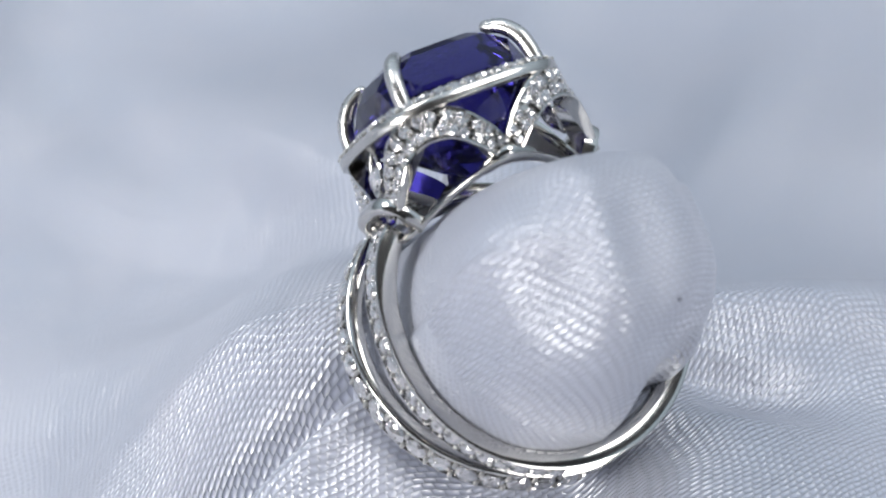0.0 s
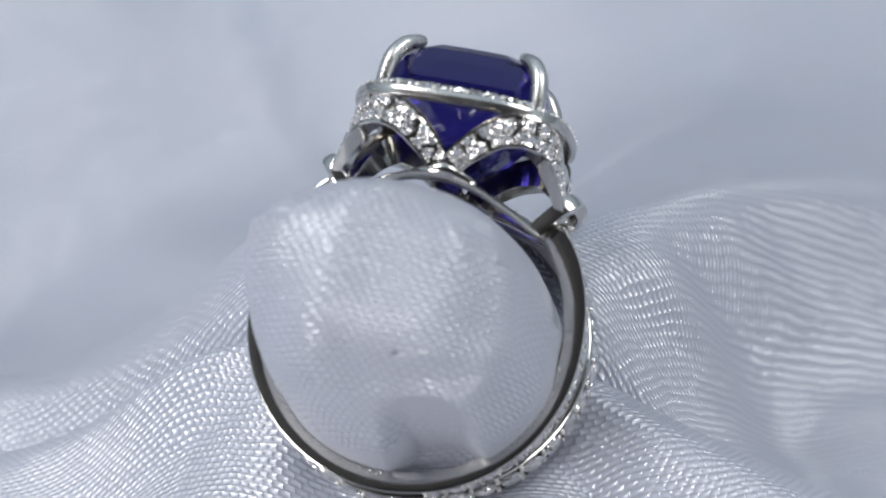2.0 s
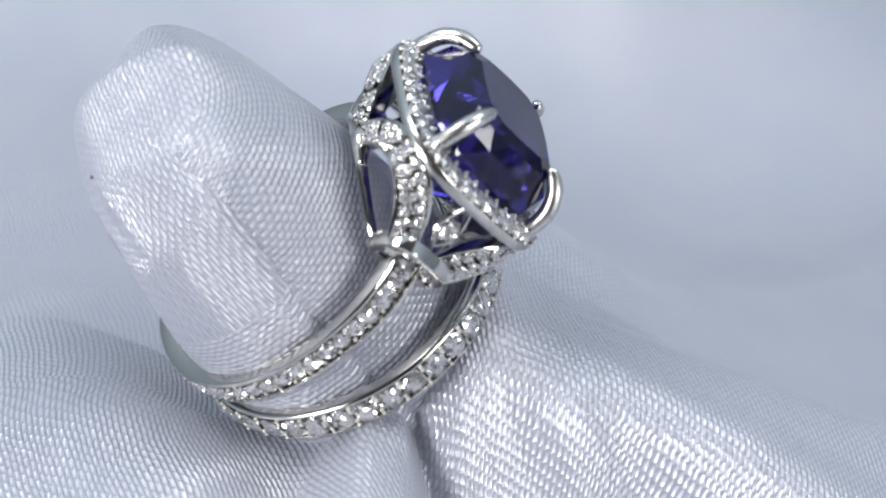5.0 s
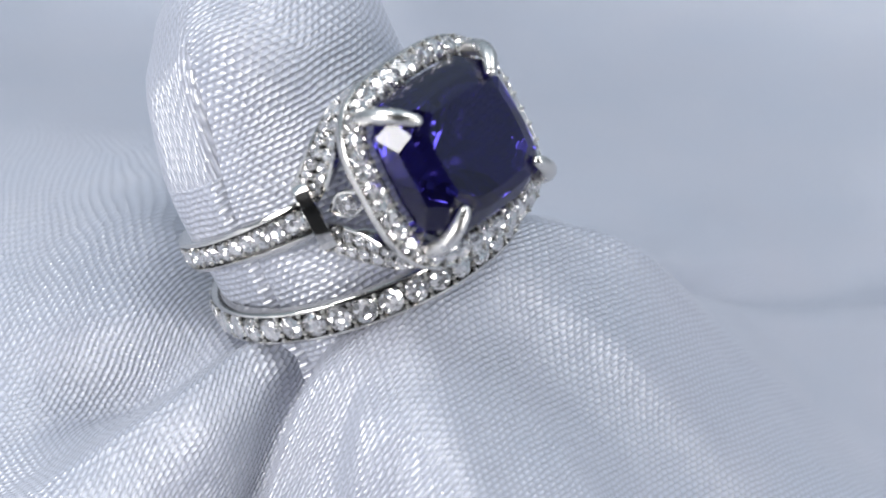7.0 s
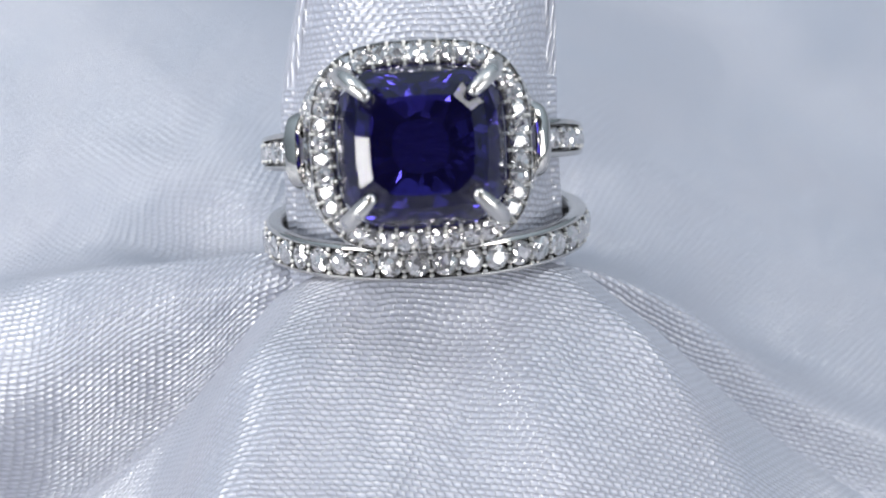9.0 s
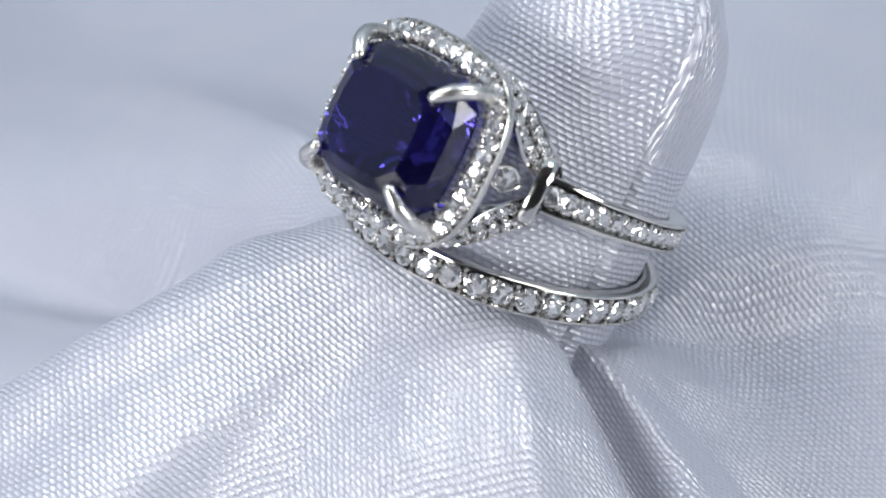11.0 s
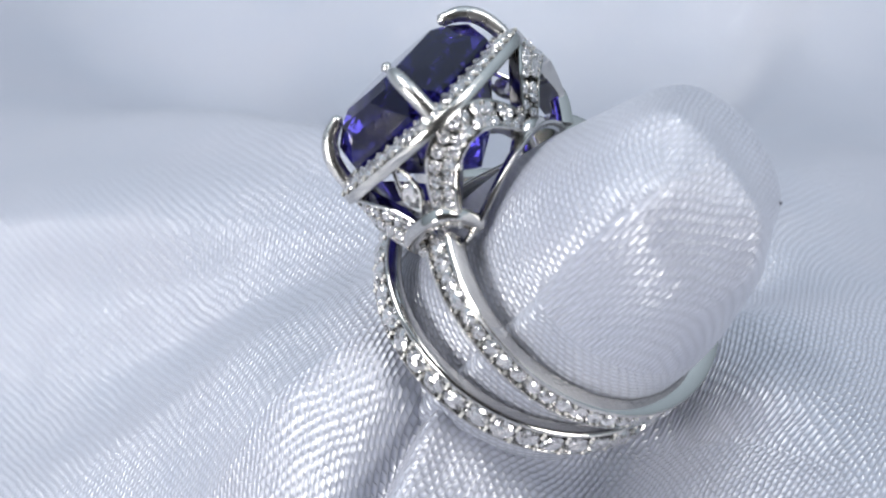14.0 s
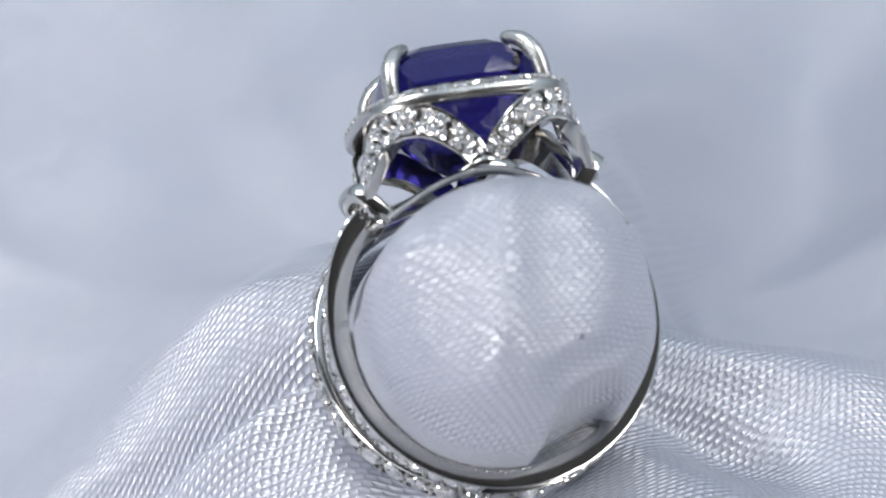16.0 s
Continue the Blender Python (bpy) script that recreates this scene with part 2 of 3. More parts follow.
def build_gem():
    bm = bmesh.new()
    levels = ((16.5, 3.05, 2.9, 4.2, 0.5), (16.05, 3.85, 3.65, 4.2, 0.5), (15.2, 4.5, 4.3, 4.2, 0.0), (14.0, 4.9, 4.7, 4.2, 0.5), (13.7, 4.9, 4.7, 4.2, 0.5), (12.4, 4.05, 3.85, 3.6, 0.0), (11.0, 2.9, 2.75, 3.2, 0.5), (9.7, 1.7, 1.6, 2.6, 0.0))
    n = 16
    cut = random.Random(5)
    rings = []
    for k, (z, hx, hy, e, off) in enumerate(levels):
        uneven = 0.0 if k < 5 else 0.1
        rings.append([bm.verts.new((cushion((i + off + cut.uniform(-uneven, uneven)) / n * math.tau, hx, hy, e) + CROWN + UP * (z + cut.uniform(-uneven, uneven))) * MM) for i in range(n)])
    bm.faces.new(rings[0])
    for k in range(len(rings) - 1):
        r0, r1 = rings[k], rings[k + 1]
        o0, o1 = levels[k][4], levels[k + 1][4]
        for i in range(n):
            j = (i + 1) % n
            if o0 == o1:
                bm.faces.new((r0[i], r1[i], r1[j], r0[j]))
            elif o0 > o1:
                bm.faces.new((r0[i], r1[i], r1[j]))
                bm.faces.new((r0[i], r1[j], r0[j]))
            else:
                bm.faces.new((r0[i], r1[i], r0[j]))
                bm.faces.new((r1[i], r1[j], r0[j]))
    cu = bm.verts.new((CROWN + UP * 8.5) * MM)
    for i in range(n):
        bm.faces.new((rings[-1][i], cu, rings[-1][(i + 1) % n]))
    return bm


part("blue_gem", build_gem(), SAPPHIRE, ring, "deep violet blue faceted cushion cut gem", 0)

# halo: a cushion shaped plate with one row of diamonds
HALO_TOP = 13.35
halo_path = [(p + CROWN + UP * HALO_TOP, o, UP, 1, 1) for p, o, d in outline(5.7, 5.43, 3.3, 96)]
halo = part("halo", sweep(halo_path, [(-0.72, -0.9), (0.66, -1.1), (0.79, -1.02), (0.83, -0.86), (0.81, -0.48), (0.75, -0.4), (0.66, -0.4), (0.58, -0.46), (0.45, -0.6), (-0.45, -0.36), (-0.56, -0.10), (-0.64, -0.04), (-0.72, -0.12)], closed=True), HALO_METAL, ring, "polished platinum halo rim")
bm = bmesh.new()
N_HALO = 39
for i, (p, o, d) in enumerate(outline(5.7, 5.43, 3.3, N_HALO)):
    set_stone(halo, p + CROWN + o * 0.07 + UP * (HALO_TOP - 0.14), (UP + o * 0.34).normalized(), 0.63)
for i, (p, o, d) in enumerate(outline(5.7, 5.43, 3.3, N_HALO * 2)):
    if i % 2:
        for s in (0.72, 0.50, -0.36, -0.60):
            bead_ball(bm, p + CROWN + o * s + UP * (HALO_TOP - 0.06 - 0.34 * s), 0.135)
tagged(part("beading", bm, BEAD, halo, "tiny bright platinum beads"), kind="stuff")

for sx in (1, -1):
    for sy in (1, -1):
        pts = [(4.62, 4.42, 12.4), (4.56, 4.36, 13.9), (4.36, 4.16, 15.05), (3.85, 3.68, 15.95), (3.15, 3.0, 16.42)]
        pts = [(x * sx + CROWN.x, y * sy + CROWN.y, z) for x, y, z in pts]
        part("prong", tube(pts, (0.46, 0.50, 0.52, 0.50, 0.38), 12), CLAW, ring, "rounded claw prong over the gem")

PAVE = [(-0.85, -0.75), (0.85, -0.75), (0.95, -0.4), (1.0, 0.22), (0.92, 0.3), (0.8, 0.3), (0.74, 0.14), (0.6, -0.2), (-0.6, -0.2), (-0.74, 0.14), (-0.8, 0.3), (-0.92, 0.3), (-1.0, 0.22), (-0.95, -0.4)]


def bezier_line(pts, n):
    pts = [Vector(p) for p in pts]
    fine = []
    for i in range(len(pts) - 1):
        p0, p1, p2, p3 = pts[max(i - 1, 0)], pts[i], pts[i + 1], pts[min(i + 2, len(pts) - 1)]
        for k in range(n):
            s = k / n
            fine.append(0.5 * (2 * p1 + (p2 - p0) * s + (2 * p0 - 5 * p1 + 4 * p2 - p3) * s * s + (3 * p1 - p0 - 3 * p2 + p3) * s ** 3))
    fine.append(pts[-1])
    return fine


def pave_arch(sx, sy):
    """A diamond set petal from the middle of a face, up under the halo's corner and down to the collar."""
    line = bezier_line([(0.45, 4.75, 8.95), (1.25, 5.15, 9.9), (2.9, 5.4, 11.15), (4.6, 4.85, 11.55), (5.65, 3.75, 11.05), (6.2, 2.65, 9.95), (6.6, 1.75, 8.7), (6.85, 1.2, 7.6)], 6)
    line = [Vector((p.x * sx, p.y * sy, p.z)) + HEAD for p in line]
    path = []
    for i, p in enumerate(line):
        d = (line[min(i + 1, len(line) - 1)] - line[max(i - 1, 0)]).normalized()
        out = Vector((p.x * 0.9, p.y * 1.1, 0)).normalized()
        s = i / (len(line) - 1)
        out.z = 0.9 * min(1, max(0, s - 0.45) / 0.4)
        out = (out - d * out.dot(d)).normalized()
        w = d.cross(out)
        wide = 0.66 + 0.44 * math.sin(min(1, s * 1.6) * math.pi / 2) - 0.25 * max(0, s - 0.75) / 0.25
        path.append((p, w, out, wide, 1.0 - 0.45 * smooth_step((s - 0.55) / 0.4)))
    arch = part("arch", sweep(path, PAVE), PLATINUM, ring, "curved platinum petal set with diamonds")
    bm = bmesh.new()
    run, last, k = 0.0, line[0], 0
    for i, (p, w, o, wide, _) in enumerate(path):
        run += (p - last).length
        last = p
        if run > 0.30 + 0.41 * k and i < len(path) - 2:
            side = (0.42, -0.42)[k % 2] * wide
            set_stone(arch, p + w * side + o * 0.2, o, 0.42 * min(1, wide + 0.05))
            bead_ball(bm, p - w * side * 0.15 + o * 0.25, 0.10)
            bead_ball(bm, p - w * side * 1.5 + o * 0.25, 0.10)
            k += 1
    tagged(part("beading", bm, BEAD, arch), kind="stuff")


for sx in (1, -1):
    for sy in (1, -1):
        pave_arch(sx, sy)


def round_path(angles, radius, width, height, y=lambda a: 0.0):
    path = []
    for a in angles:
        o = Vector((math.cos(a), 0, math.sin(a)))
        path.append((o * radius(a) + Vector((0, y(a), 0)), Vector((0, 1, 0)), o, width(a), height(a)))
    return path


# gallery rails along the finger under the head, with a small plate where they meet the petals
for sy in (1, -1):
    angles = [radians(45 + 90 * i / 40) for i in range(41)]
    rail = round_path(angles, lambda a: 8.25 + 0.75 * (abs(math.degrees(a) - 90) / 45) ** 4, lambda a: 0.48 + 0.25 * max(0, math.sin((math.degrees(a) - 45) / 90 * math.pi)) ** 6, lambda a: 0.24, lambda a: sy * (0.9 + 3.4 * max(0, math.sin((math.degrees(a) - 45) / 90 * math.pi)) ** 0.8))
    part("gallery_rail", sweep(rail, round_profile(1.0, 12)), PLATINUM, ring)
    part("gallery_plate", tube([(-1.6 + HEAD.x, sy * 4.2, 8.2), (HEAD.x, sy * 4.55, 8.6), (1.6 + HEAD.x, sy * 4.2, 8.2)], (0.35, 0.6, 0.35), 10), PLATINUM, ring)


def lift(a):
    """How far the shoulder stands off the round, towards the head."""
    d = math.degrees(a)
    d = d if d <= 90 else 180 - d
    return smooth_step(d / 45)


angles = [radians(-228 + 276 * i / 120) for i in range(121)]
shank_path = round_path(angles, lambda a: 9.25 + 0.40 * lift((a + math.pi / 2) % math.tau - math.pi / 2), lambda a: 1.0 + 0.2 * lift((a + math.pi / 2) % math.tau - math.pi / 2), lambda a: 0.66 + 0.1 * lift((a + math.pi / 2) % math.tau - math.pi / 2))
shank = part("shank", sweep(shank_path, [(-0.5, -1), (0.5, -1), (0.72, -0.92), (0.84, -0.68), (0.88, -0.3), (1, 0.7), (0.95, 0.92), (0.84, 1), (0.72, 1), (0.66, 0.75), (0.5, -0.1), (-0.5, -0.1), (-0.66, 0.75), (-0.72, 1), (-0.84, 1), (-0.95, 0.92), (-1, 0.7), (-0.88, -0.3), (-0.84, -0.68), (-0.72, -0.92)]), PLATINUM, ring, "polished platinum band with diamond channel")
bm = bmesh.new()
for side in (0, 1):
    for i in range(19):
        a = radians(46.2 - 6.55 * i)
        a = math.pi - a if side else a
        o = Vector((math.cos(a), 0, math.sin(a)))
        r = 9.8 + 0.45 * lift((a + math.pi / 2) % math.tau - math.pi / 2)
        set_stone(shank, o * r, o, 0.57 + 0.12 * lift((a + math.pi / 2) % math.tau - math.pi / 2))
        b = a + radians(3.27) * (1 if side else -1)
        ob_ = Vector((math.cos(b), 0, math.sin(b)))
        for y in (0.5, -0.5):
            bead_ball(bm, ob_ * (r + 0.05) + Vector((0, y, 0)), 0.14)
tagged(part("beading", bm, BEAD, shank), kind="stuff")

# collars: polished bars that clasp the shoulders
for sx in (1, -1):
    bm = None
    a = radians(50)
    o = Vector((math.cos(a) * sx, 0, math.sin(a)))
    tan = Vector((-math.sin(a) * sx, 0, math.cos(a)))
    line = [o * 8.7 + Vector((0, -1.8, 0)), o * 10.2 + Vector((0, -1.95, 0)), o * 11.1 + Vector((0, -1.65, 0)), o * 11.45 + Vector((0, -0.9, 0)), o * 11.5, o * 11.45 + Vector((0, 0.9, 0)), o * 11.1 + Vector((0, 1.65, 0)), o * 10.2 + Vector((0, 1.95, 0)), o * 8.7 + Vector((0, 1.8, 0))]
    line = bezier_line(line, 6)
    path = []
    for i, p in enumerate(line):
        d = (line[min(i + 1, len(line) - 1)] - line[max(i - 1, 0)]).normalized()
        path.append((p + HEAD, tan, d.cross(tan), 0.5, 0.46))
    part("collar", sweep(path, [(-1, -0.5), (-0.85, -0.9), (0, -1), (0.85, -0.9), (1, -0.5), (1, 0.45), (0.85, 0.8), (0.45, 1), (-0.45, 1), (-0.85, 0.8), (-1, 0.45)]), PLATINUM, ring, "smooth polished collar bar on the shoulder")
    # lozenge diamond in the fork of the petals
    set_stone(ring, HEAD + Vector((6.2 * sx, 0, 10.6)), Vector((sx, 0, 0.35)).normalized(), 0.78)
    part("stone_setting", tube([(6.5 * sx + HEAD.x, 0, 9.4), (6.1 * sx + HEAD.x, 0.75, 10.6), (5.6 * sx + HEAD.x, 0, 12.6)], (0.16, 0.16, 0.16), 8), PLATINUM, ring)
    part("stone_setting", tube([(6.5 * sx + HEAD.x, 0, 9.4), (6.1 * sx + HEAD.x, -0.75, 10.6), (5.6 * sx + HEAD.x, 0, 12.6)], (0.16, 0.16, 0.16), 8), PLATINUM, ring)

# ---- the second band ----
band = tagged(ring_empty("eternity_band"), "narrow platinum band set all round with diamonds", "ring")
BAND = RING @ Matrix.Translation((0, -5.1 * MM, 0)) @ Matrix.Rotation(radians(11.8), 4, "X")
band.matrix_world = BAND
angles = [i / 120 * math.tau for i in range(120)]
hoop = part("hoop", sweep(round_path(angles, lambda a: 9.4, lambda a: 1.08, lambda a: 0.62), [(-0.55, -1), (0.55, -1), (0.82, -0.9), (0.97, -0.6), (1, -0.2), (1, 0.5), (0.94, 0.72), (0.86, 0.8), (0.76, 0.8), (0.68, 0.55), (0.45, -0.3), (-0.45, -0.3), (-0.68, 0.55), (-0.76, 0.8), (-0.86, 0.8), (-0.94, 0.72), (-1, 0.5), (-1, -0.2), (-0.97, -0.6), (-0.82, -0.9)], closed=True), PLATINUM, band, "polished platinum hoop")
bm = bmesh.new()
N_BAND = 38
for i in range(N_BAND):
    a = i / N_BAND * math.tau
    o = Vector((math.cos(a), 0, math.sin(a)))
    set_stone(hoop, o * 9.88, o, 0.77)
    b = a + math.pi / N_BAND
    o = Vector((math.cos(b), 0, math.sin(b)))
    for y in (0.72, 0.4, -0.4, -0.72):
        bead_ball(bm, o * 9.93 + Vector((0, y, 0)), 0.16)
tagged(part("beading", bm, BEAD, hoop), kind="stuff")

# ---- satin covered finger ----


def satin_mesh(name, pts, uvs, split=None, uvs_tip=None):
    """pts: rows of points in metres; uvs: the same rows in cloth millimetres, with a second set from the split row on."""
    rows, cols = len(pts), len(pts[0])
    faces, flat = [], []
    for i in range(rows - 1):
        src = uvs_tip if split is not None and i >= split else uvs
        for j in range(cols - 1):
            faces.append((i * cols + j, i * cols + j + 1, (i + 1) * cols + j + 1, (i + 1) * cols + j))
            flat += (src[i][j], src[i][j + 1], src[i + 1][j + 1], src[i + 1][j])
    me = bpy.data.meshes.new(name)
    me.from_pydata([tuple(v) for row in pts for v in row], [], faces)
    layer = me.uv_layers.new(name="weave")
    layer.data.foreach_set("uv", np.array(flat, dtype=np.float32).ravel())
    me.polygons.foreach_set("use_smooth", [True] * len(me.polygons))
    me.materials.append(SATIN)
    me.update()
    return me


TIP_LONG, TIP_BLUNT = 11.4, 3.7
R_FINGER = 8.12


def seam_angle(y):
    """Where the two cloth layers meet at each side: it climbs towards the stone near the tip."""
    return radians(10.0 + 3.0 * smooth_step((y + 6) / 8) + 12.0 * smooth_step((y - 0.5) / 11))


def finger_profile(s):
    if s < 0.5:
        return R_FINGER, -14 + (s / 0.5) * 18
    rho = R_FINGER * max(0.0, math.cos((s - 0.5) * math.pi)) ** 0.75
    return rho, 4 + TIP_LONG * max(0, 1 - (rho / R_FINGER) ** TIP_BLUNT) ** 0.5


def tip_arcs():
    """Length along the cloth from the pole to each row of the rounded tip."""
    line = [Vector(finger_profile(0.5 + i / 180)) for i in range(91)]
    arcs = [0.0]
    for i in range(89, -1, -1):
        arcs.append(arcs[-1] + (line[i] - line[i + 1]).length)
    return arcs[::-1]


TIP_ARC = tip_arcs()


def finger_point(a, s, back):
    """A point of the covered finger: angle round it, run along it (0 foot, 1 tip), and which of the two cloth layers."""
    R = R_FINGER
    ca, sa = math.cos(a), math.sin(a)
    rho, y = finger_profile(s)
    y0 = y
    SEAM = seam_angle(y)
    up_tip = smooth_step((y - 1) / 9)
    slim = 1 - (0.09 if sa > 0 else 0.09 + 0.035 * min(1, -2 * sa)) * up_tip
    edge = min(abs(((a - SEAM + math.pi) % math.tau) - math.pi), abs(((a - math.pi + SEAM + math.pi) % math.tau) - math.pi))
    fade = 1 - smooth_step((y - 11.5) / 2.2)
    lay = 0.0
    if back:
        lay = fade * (0.42 - 0.48 * max(0, 1 - edge / 0.10) ** 2 + 0.05 * math.exp(-((edge - 0.09) / 0.06) ** 2))
    else:
        lay = -fade * 0.03 * math.exp(-(edge / 0.10) ** 2)
    x, z = rho * ca * (1 - 0.02 * up_tip) + 0.5 * up_tip, rho * sa * slim * 0.975 - 0.35
    v = noise.noise(Vector((x / 5, y / 7, z / 5)))
    out = rho / R
    x, z = x * (1 + (lay + 0.22 * v) / R), z * (1 + (lay + 0.22 * v) / R)
    # the cloth draws away from the ring underneath, leaving a hollow
    swell = 1 + 0.035 * smooth_step((-x - 3.5) / 2) * smooth_step(-z / 3)
    x, z = x * swell, z * swell
    low = smooth_step((y + 3) / 4) * smooth_step((x + 6.2) / 1.5) * smooth_step((-0.2 - x) / 1.5)
    floor = -5.7 + 0.25 * math.sin(x * 1.3)
    if z < floor:
        z += (floor - z) * 0.6 * low
    # folds of the pulled cloth on the tip
    on_tip = smooth_step((y - 9) / 5)
    corner = smooth_step((y - 6) / 6) * math.exp(-((x + 5.2) ** 2 + (z - 4.2) ** 2) / 10)
    y += 0.06 * z * smooth_step((y - 4) / 8) + 0.9 * corner
    x, z = x * (1 + 0.05 * corner), z * (1 + 0.05 * corner)
    ear = smooth_step((y0 - 5) / 6) * math.exp(-((math.atan2(z, x) - 0.36) / 0.42) ** 2) * smooth_step((math.hypot(x, z) - 3) / 4)
    y += 1.7 * ear
    x, z = x * (1 + 0.09 * ear), z * (1 + 0.04 * ear)
    d = x - 2.6 + 0.13 * z
    ridge = 0.9 * math.exp(-(d / 2.0) ** 2) - 0.15 * max(0, -d) + 0.1
    lip = -1.0 * smooth_step((-(z + 4.6 + 0.25 * x) / 1.1)) * smooth_step((1.5 - x) / 2.5)
    y += on_tip * (ridge + lip + 0.15 * v)
    # cloth coordinates: one sheet pulled over the tip from the stone's side to the back
    arc = TIP_ARC[max(0, round((s - 0.5) * 180))]
    total = TIP_ARC[0]
    along = y0 if s < 0.5 else 4 + total - arc
    side = (rho * (math.pi / 2 - a), along) if not back else (rho * (a - 1.5 * math.pi), 70 - along)
    flat = math.sqrt(arc * rho)
    tip = (flat * ca, (4 + total if not back else 66 - total) - flat * sa)
    return Vector((x, y, z)) * MM, side, tip


def side_angle(j, s, back):
    seam = seam_angle(finger_profile(s)[1])
    a0, a1 = (seam, math.pi - seam) if not back else (math.pi - seam, math.tau + seam)
    return a0 + (a1 - a0) * j / 150


def finger_points(back):
    rows = [[finger_point(side_angle(j, i / 180, back), i / 180, back) for j in range(151)] for i in range(181)]
    return [[[q[c] for q in row] for row in rows] for c in range(3)]


finger = tagged(new("display_finger"), "white satin covered display finger holding two rings", "ring display")
finger.empty_display_size = 0.005
finger.matrix_world = RING
for name, back, label in (("front_cover", False, "smooth satin front panel"), ("back_cover", True, "satin back panel with raised side seams")):
    made = finger_points(back)
    ob = new(name, satin_mesh(name, made[0], made[1], 90 if back else 90 + sum(1 for k in TIP_ARC if k > 6.0), made[2]))
    ob.parent = finger
    tagged(ob, label)

# a dark speck of lint on the tip
best = None
for i in range(95, 175):
    for j in range(151):
        p = finger_point(side_angle(j, i / 180, True), i / 180, True)[0]
        d = (p.x / MM + 1.5) ** 2 + (p.z / MM + 4.1) ** 2
        if best is None or d < best[0]:
            best = (d, p)
bm = bmesh.new()
bmesh.ops.create_icosphere(bm, subdivisions=2, radius=0.11 * MM)
for vert in bm.verts:
    vert.co *= 1 + 0.45 * noise.noise(vert.co * 9000)
LINT = metal_material("grey_lint", (0.10, 0.10, 0.13), 0.8, 0.3)
LINT.node_tree.nodes["Principled BSDF"].inputs["Metallic"].default_value = 0
lint = tagged(new("lint_speck", finish(bm, "lint_speck", LINT)), "tiny dark grey speck of lint on the satin tip", "lint")
LINT_AT = RING @ Matrix.Translation(best[1] + Vector((0, 0.00004, 0)))
lint.matrix_world = LINT_AT

# ---- draped satin ----
# heights of the drape round the finger's foot: bearing, then height at 10, 16, 23 and 30 mm
FOLDS = [(-180, -12.5, -8.8, -8.6, -10.5), (-165, -10.5, -7.6, -8.4, -9.8), (-150, -9.5, -7.9, -9.1, -10.5), (-138, -9.0, -8.4, -9.8, -11.5), (-120, -8.5, -11.7, -11.6, -13.5),
         (-110, -6.8, -9.4, -11, -13.5), (-101, -5.4, -7.4, -9.2, -12), (-94, -5.6, -8.0, -10.2, -13.2), (-87, -6.4, -9.8, -12.8, -16), (-81, -8.6, -16, -21, -24),
         (-75, -6.2, -13.8, -20, -23), (-67, -4.4, -13, -20.5, -23), (-58, -3.2, -10.6, -21, -24), (-51, -2.7, -6.4, -20, -23.5), (-45, -2.4, -4.7, -16.5, -22.5), (-38, -2.2, -3.8, -8.6, -16), (-31, -2.4, -3.7, -6.2, -10),
         (-20, -3.2, -5.0, -7.5, -11), (-9, -3.8, -6.4, -9.2, -12.2), (0, -4.3, -7.9, -12.8, -16.8), (9, -4.5, -8.8, -15.2, -19.8), (18, -4.2, -8.6, -15.6, -20.6), (28, -3.6, -7.6, -15, -20.5),
         (40, -3.0, -7.4, -15, -21), (50, -2.7, -6.6, -15, -22.5), (58, -2.6, -5.6, -14.4, -22.5), (67, -3.2, -7.2, -15, -22), (76, -4.4, -9.6, -16, -21),
         (83, -8.0, -14, -20, -24), (90, -6.2, -9.8, -16.5, -21), (100, -7.4, -11.8, -18, -21), (108, -8, -13.5, -19, -21), (120, -9.5, -14, -17.7, -20),
         (147, -12.5, -14, -14, -17), (160, -13, -10.5, -10, -13), (180, -12.5, -8.8, -8.6, -10.5)]
GROUND = -31.0


def fold_at(az):
    n = len(FOLDS) - 1
    for i in range(n):
        p1, p2 = FOLDS[i], FOLDS[i + 1]
        if p1[0] <= az <= p2[0]:
            p0 = FOLDS[i - 1] if i else [FOLDS[n - 1][0] - 360] + list(FOLDS[n - 1][1:])
            p3 = FOLDS[i + 2] if i + 2 <= n else [FOLDS[1][0] + 360] + list(FOLDS[1][1:])
            h = p2[0] - p1[0]
            k = (az - p1[0]) / h
            made = []
            for c in range(1, 5):
                m1 = 0.7 * (p2[c] - p0[c]) / (p2[0] - p0[0]) * h
                m2 = 0.7 * (p3[c] - p1[c]) / (p3[0] - p1[0]) * h
                made.append((2 * k ** 3 - 3 * k * k + 1) * p1[c] + (k ** 3 - 2 * k * k + k) * m1 + (3 * k * k - 2 * k ** 3) * p2[c] + (k ** 3 - k * k) * m2)
            return made
    return list(FOLDS[0][1:])


REACH = (10, 16, 23, 30)


def along_radius(r, h):
    """The drape's height between the four rings of the table, without kinks."""
    i = 0 if r < 16 else 1 if r < 23 else 2
    rise = [(h[n + 1] - h[n]) / (REACH[n + 1] - REACH[n]) for n in range(3)]
    lean = (rise[0], (rise[0] + rise[1]) / 2, (rise[1] + rise[2]) / 2, rise[2])
    span = REACH[i + 1] - REACH[i]
    k = (r - REACH[i]) / span
    return (2 * k ** 3 - 3 * k * k + 1) * h[i] + (k ** 3 - 2 * k * k + k) * span * lean[i] + (3 * k * k - 2 * k ** 3) * h[i + 1] + (k ** 3 - k * k) * span * lean[i + 1]


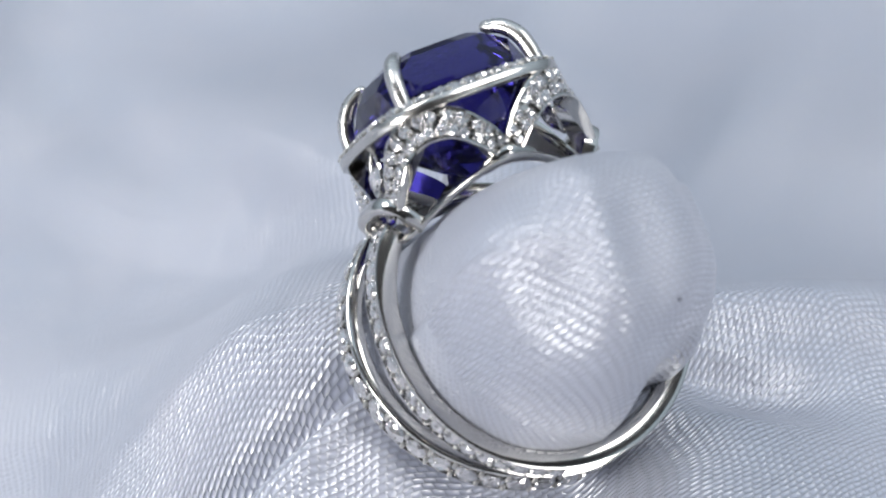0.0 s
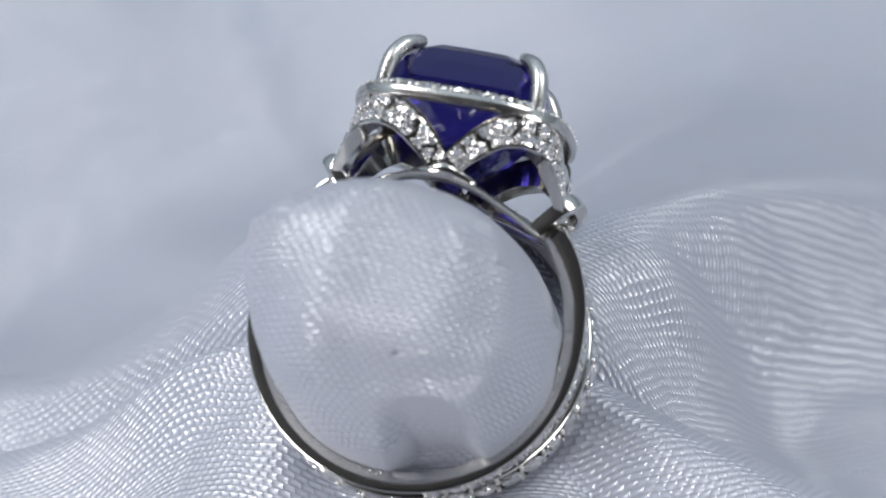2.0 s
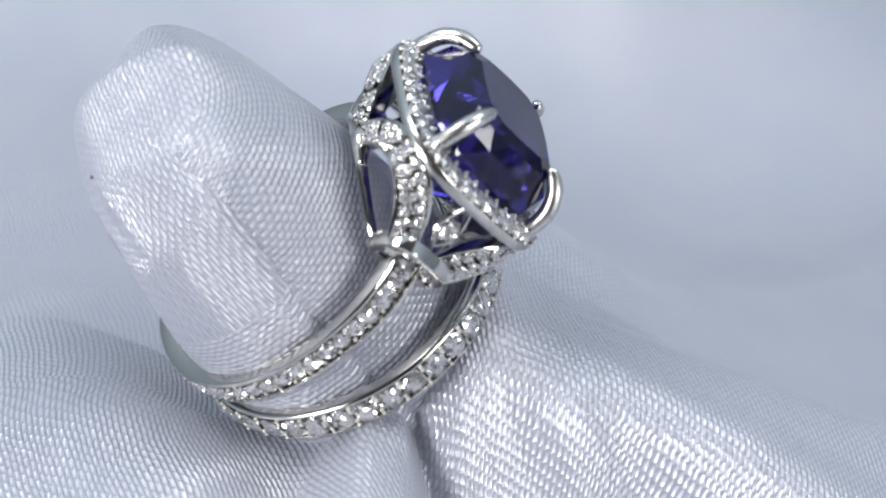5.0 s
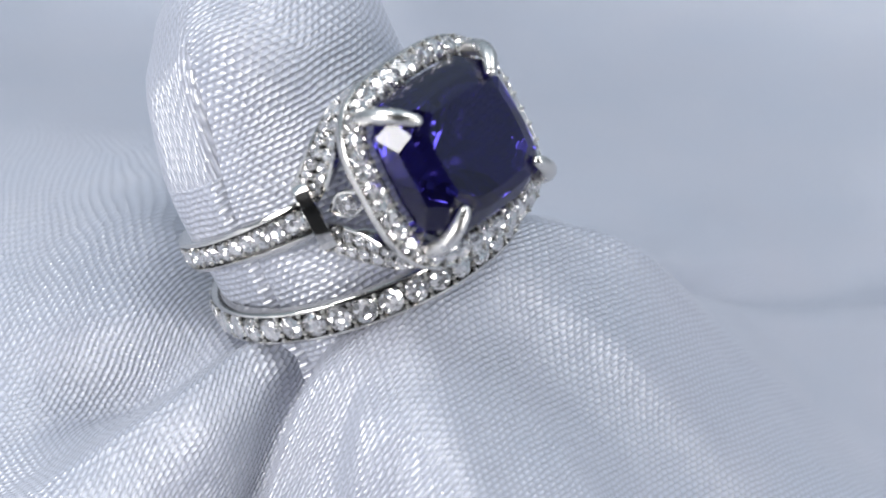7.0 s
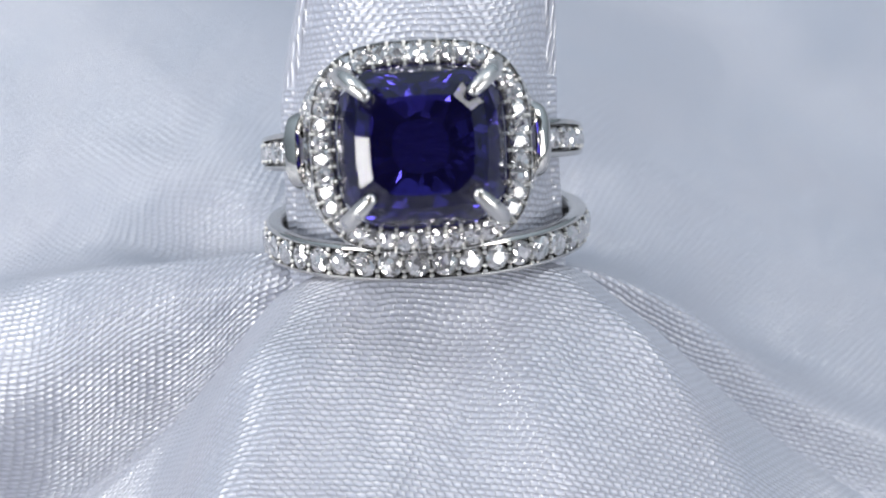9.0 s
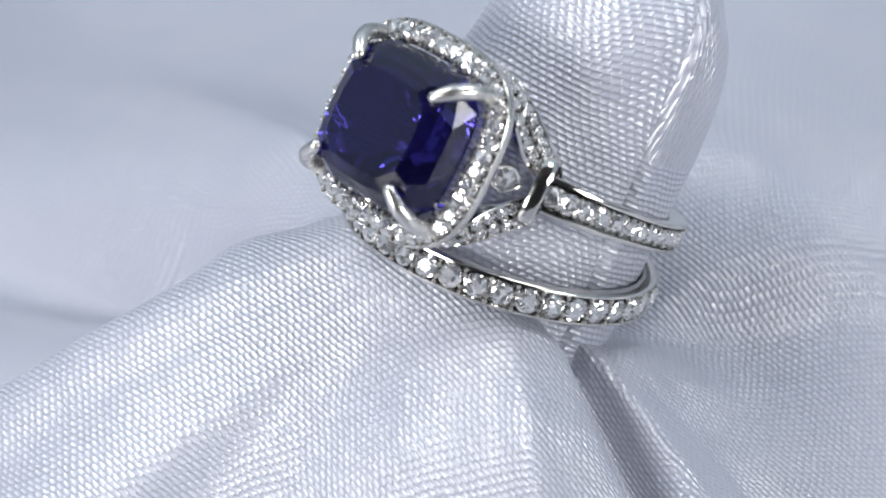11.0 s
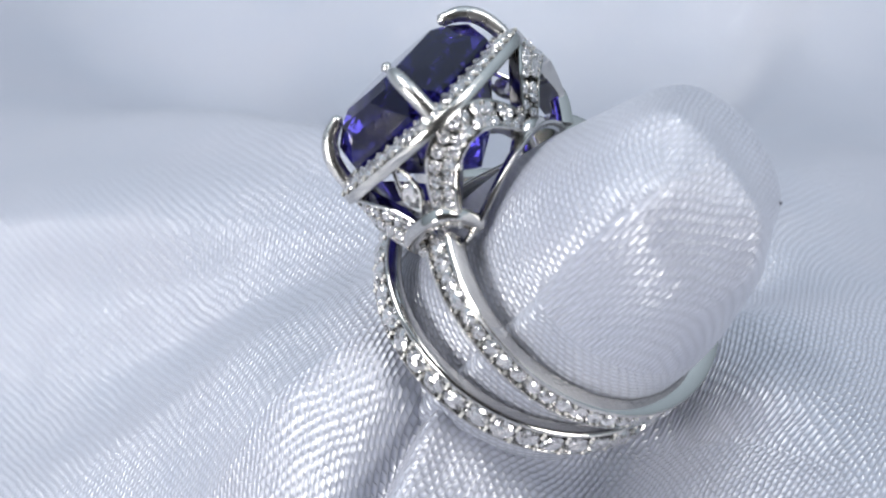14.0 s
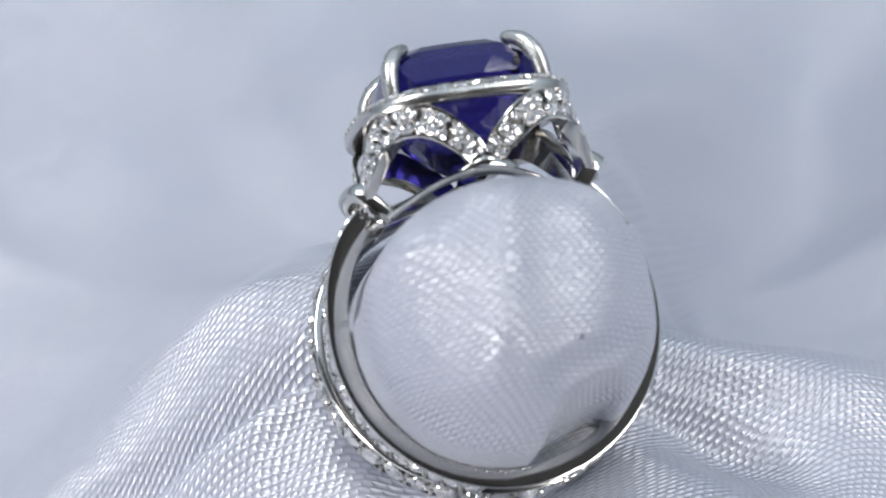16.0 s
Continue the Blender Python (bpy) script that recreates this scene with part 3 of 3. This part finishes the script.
def cloth_height(r, az):
    h10, h16, h23, h30 = fold_at(az)
    a = radians(az)
    x, y = r * math.cos(a), r * math.sin(a)
    if r < 10:
        k = smooth_step((r - 4) / 6)
        z = (-5.2 + 0.85 * x) * (1 - k) + h10 * k
    elif r < 30:
        z = along_radius(r, (h10, h16, h23, h30))
    else:
        k = smooth_step((r - 29) / 50)
        z = h30 + (h30 - h23) / 7 * (r - 30) * 0.6
        low = GROUND + 13 * math.exp(-((az + 155) / 35) ** 2) + 13 * math.exp(-((az - 205) / 35) ** 2)
        z = max(z, GROUND - 6) * (1 - k) + low * k
    wave = noise.noise(Vector((x / 45, y / 45, 3.1)))
    ridge = 1 - abs(noise.noise(Vector((x / 55 + 4, y / 55, 1.7)))) * 2
    far = smooth_step((r - 36) / 70)
    fine = noise.noise(Vector((x / 9, y / 9, 8.3)))
    return z + fine * 0.3 * smooth_step((r - 9) / 8) + far * (wave * 12 + ridge * abs(ridge) * 11 + 7 * math.sin(5 * a + 1.3 + 1.5 * wave) + 3 * math.sin(11 * a + 2 * wave))


def smooth_rows(pts):
    """Softens the kinks of the drape along each radius."""
    made = [pts[0]]
    for i in range(1, len(pts) - 1):
        made.append([(a + b * 2 + c) / 4 for a, b, c in zip(pts[i - 1], pts[i], pts[i + 1])])
    return made + [pts[-1]]


def cloth_points():
    pts = []
    foot = MID + LU * 0.0049
    for i in range(170):
        r = 3 + 27 * i / 90 if i <= 90 else 30 * (1 + (i - 90) * 0.036) ** 2.2
        row = []
        for j in range(541):
            az = -180 + j / 1.5
            a = radians(az)
            z = cloth_height(r, az)
            p = foot + LU * (r * math.cos(a) * MM) + LW * (r * math.sin(a) * MM) + UP * (z * MM)
            row.append(p)
        pts.append(row)
    for k in range(8):
        pts = smooth_rows(pts)
    for k in range(2):
        for i, row in enumerate(pts):
            ends = row[-2], row[1]
            pts[i] = [((row[j - 1] if j else ends[0]) + row[j] * 2 + (row[j + 1] if j < 540 else ends[1])) / 4 for j in range(541)]
    grid = np.array([[tuple(p) for p in row] for row in pts]) / MM
    step = np.linalg.norm(np.diff(grid, axis=0), axis=2)
    arc = 3 + np.vstack([np.zeros((1, grid.shape[1])), np.cumsum(step, axis=0)])
    ring_step = np.linalg.norm(np.diff(grid, axis=1), axis=2)
    run = np.hstack([np.zeros((grid.shape[0], 1)), np.cumsum(ring_step, axis=1)])
    run -= run[:, [270]]
    level = np.radians(-180 + np.arange(grid.shape[1]) / 1.5)[None, :]
    bend = level + (run / arc - level) * 0.45
    uvs = np.stack([arc * np.sin(bend), arc * np.cos(bend)], axis=2).tolist()
    return pts, uvs


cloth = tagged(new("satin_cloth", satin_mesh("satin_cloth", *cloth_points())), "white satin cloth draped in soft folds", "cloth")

bm = bmesh.new()
bmesh.ops.create_cube(bm, size=1, matrix=Matrix.Translation((0, 0, -0.045)) @ Matrix.Diagonal((40, 40, 0.02, 1)))
table = tagged(new("ground", finish(bm, "ground", TABLE, 0)), "dark table board under the cloth", "table", kind="structure")


# unseen boards added to give the metal dark reflections; no ceiling or wall known
DARK = metal_material("matt_black_board", (0.03, 0.03, 0.032), 0.6, 0.2)
DARK.node_tree.nodes["Principled BSDF"].inputs["Metallic"].default_value = 0
bm = bmesh.new()
bmesh.ops.create_cube(bm, size=1, matrix=Matrix.Translation((0, -0.36, 0.47)) @ Matrix.Diagonal((1.0, 0.62, 0.01, 1)))
tagged(new("ceiling", finish(bm, "ceiling", DARK, 0)), "unseen matt black board added above the camera", "ceiling", kind="structure")
bm = bmesh.new()
bmesh.ops.create_cube(bm, size=1, matrix=Matrix.Translation((0, -0.68, 0.21)) @ Matrix.Diagonal((1.0, 0.01, 0.51, 1)))
tagged(new("added_board_south", finish(bm, "added_board_south", DARK, 0)), "unseen matt black board added behind the camera", "wall", kind="structure")


def motions():
    walk(ring, turned(RING))
    walk(band, turned(BAND))
    walk(finger, turned(RING))
    walk(lint, turned(LINT_AT))
    walk(cloth, turned(Matrix.Identity(4)))


motions()
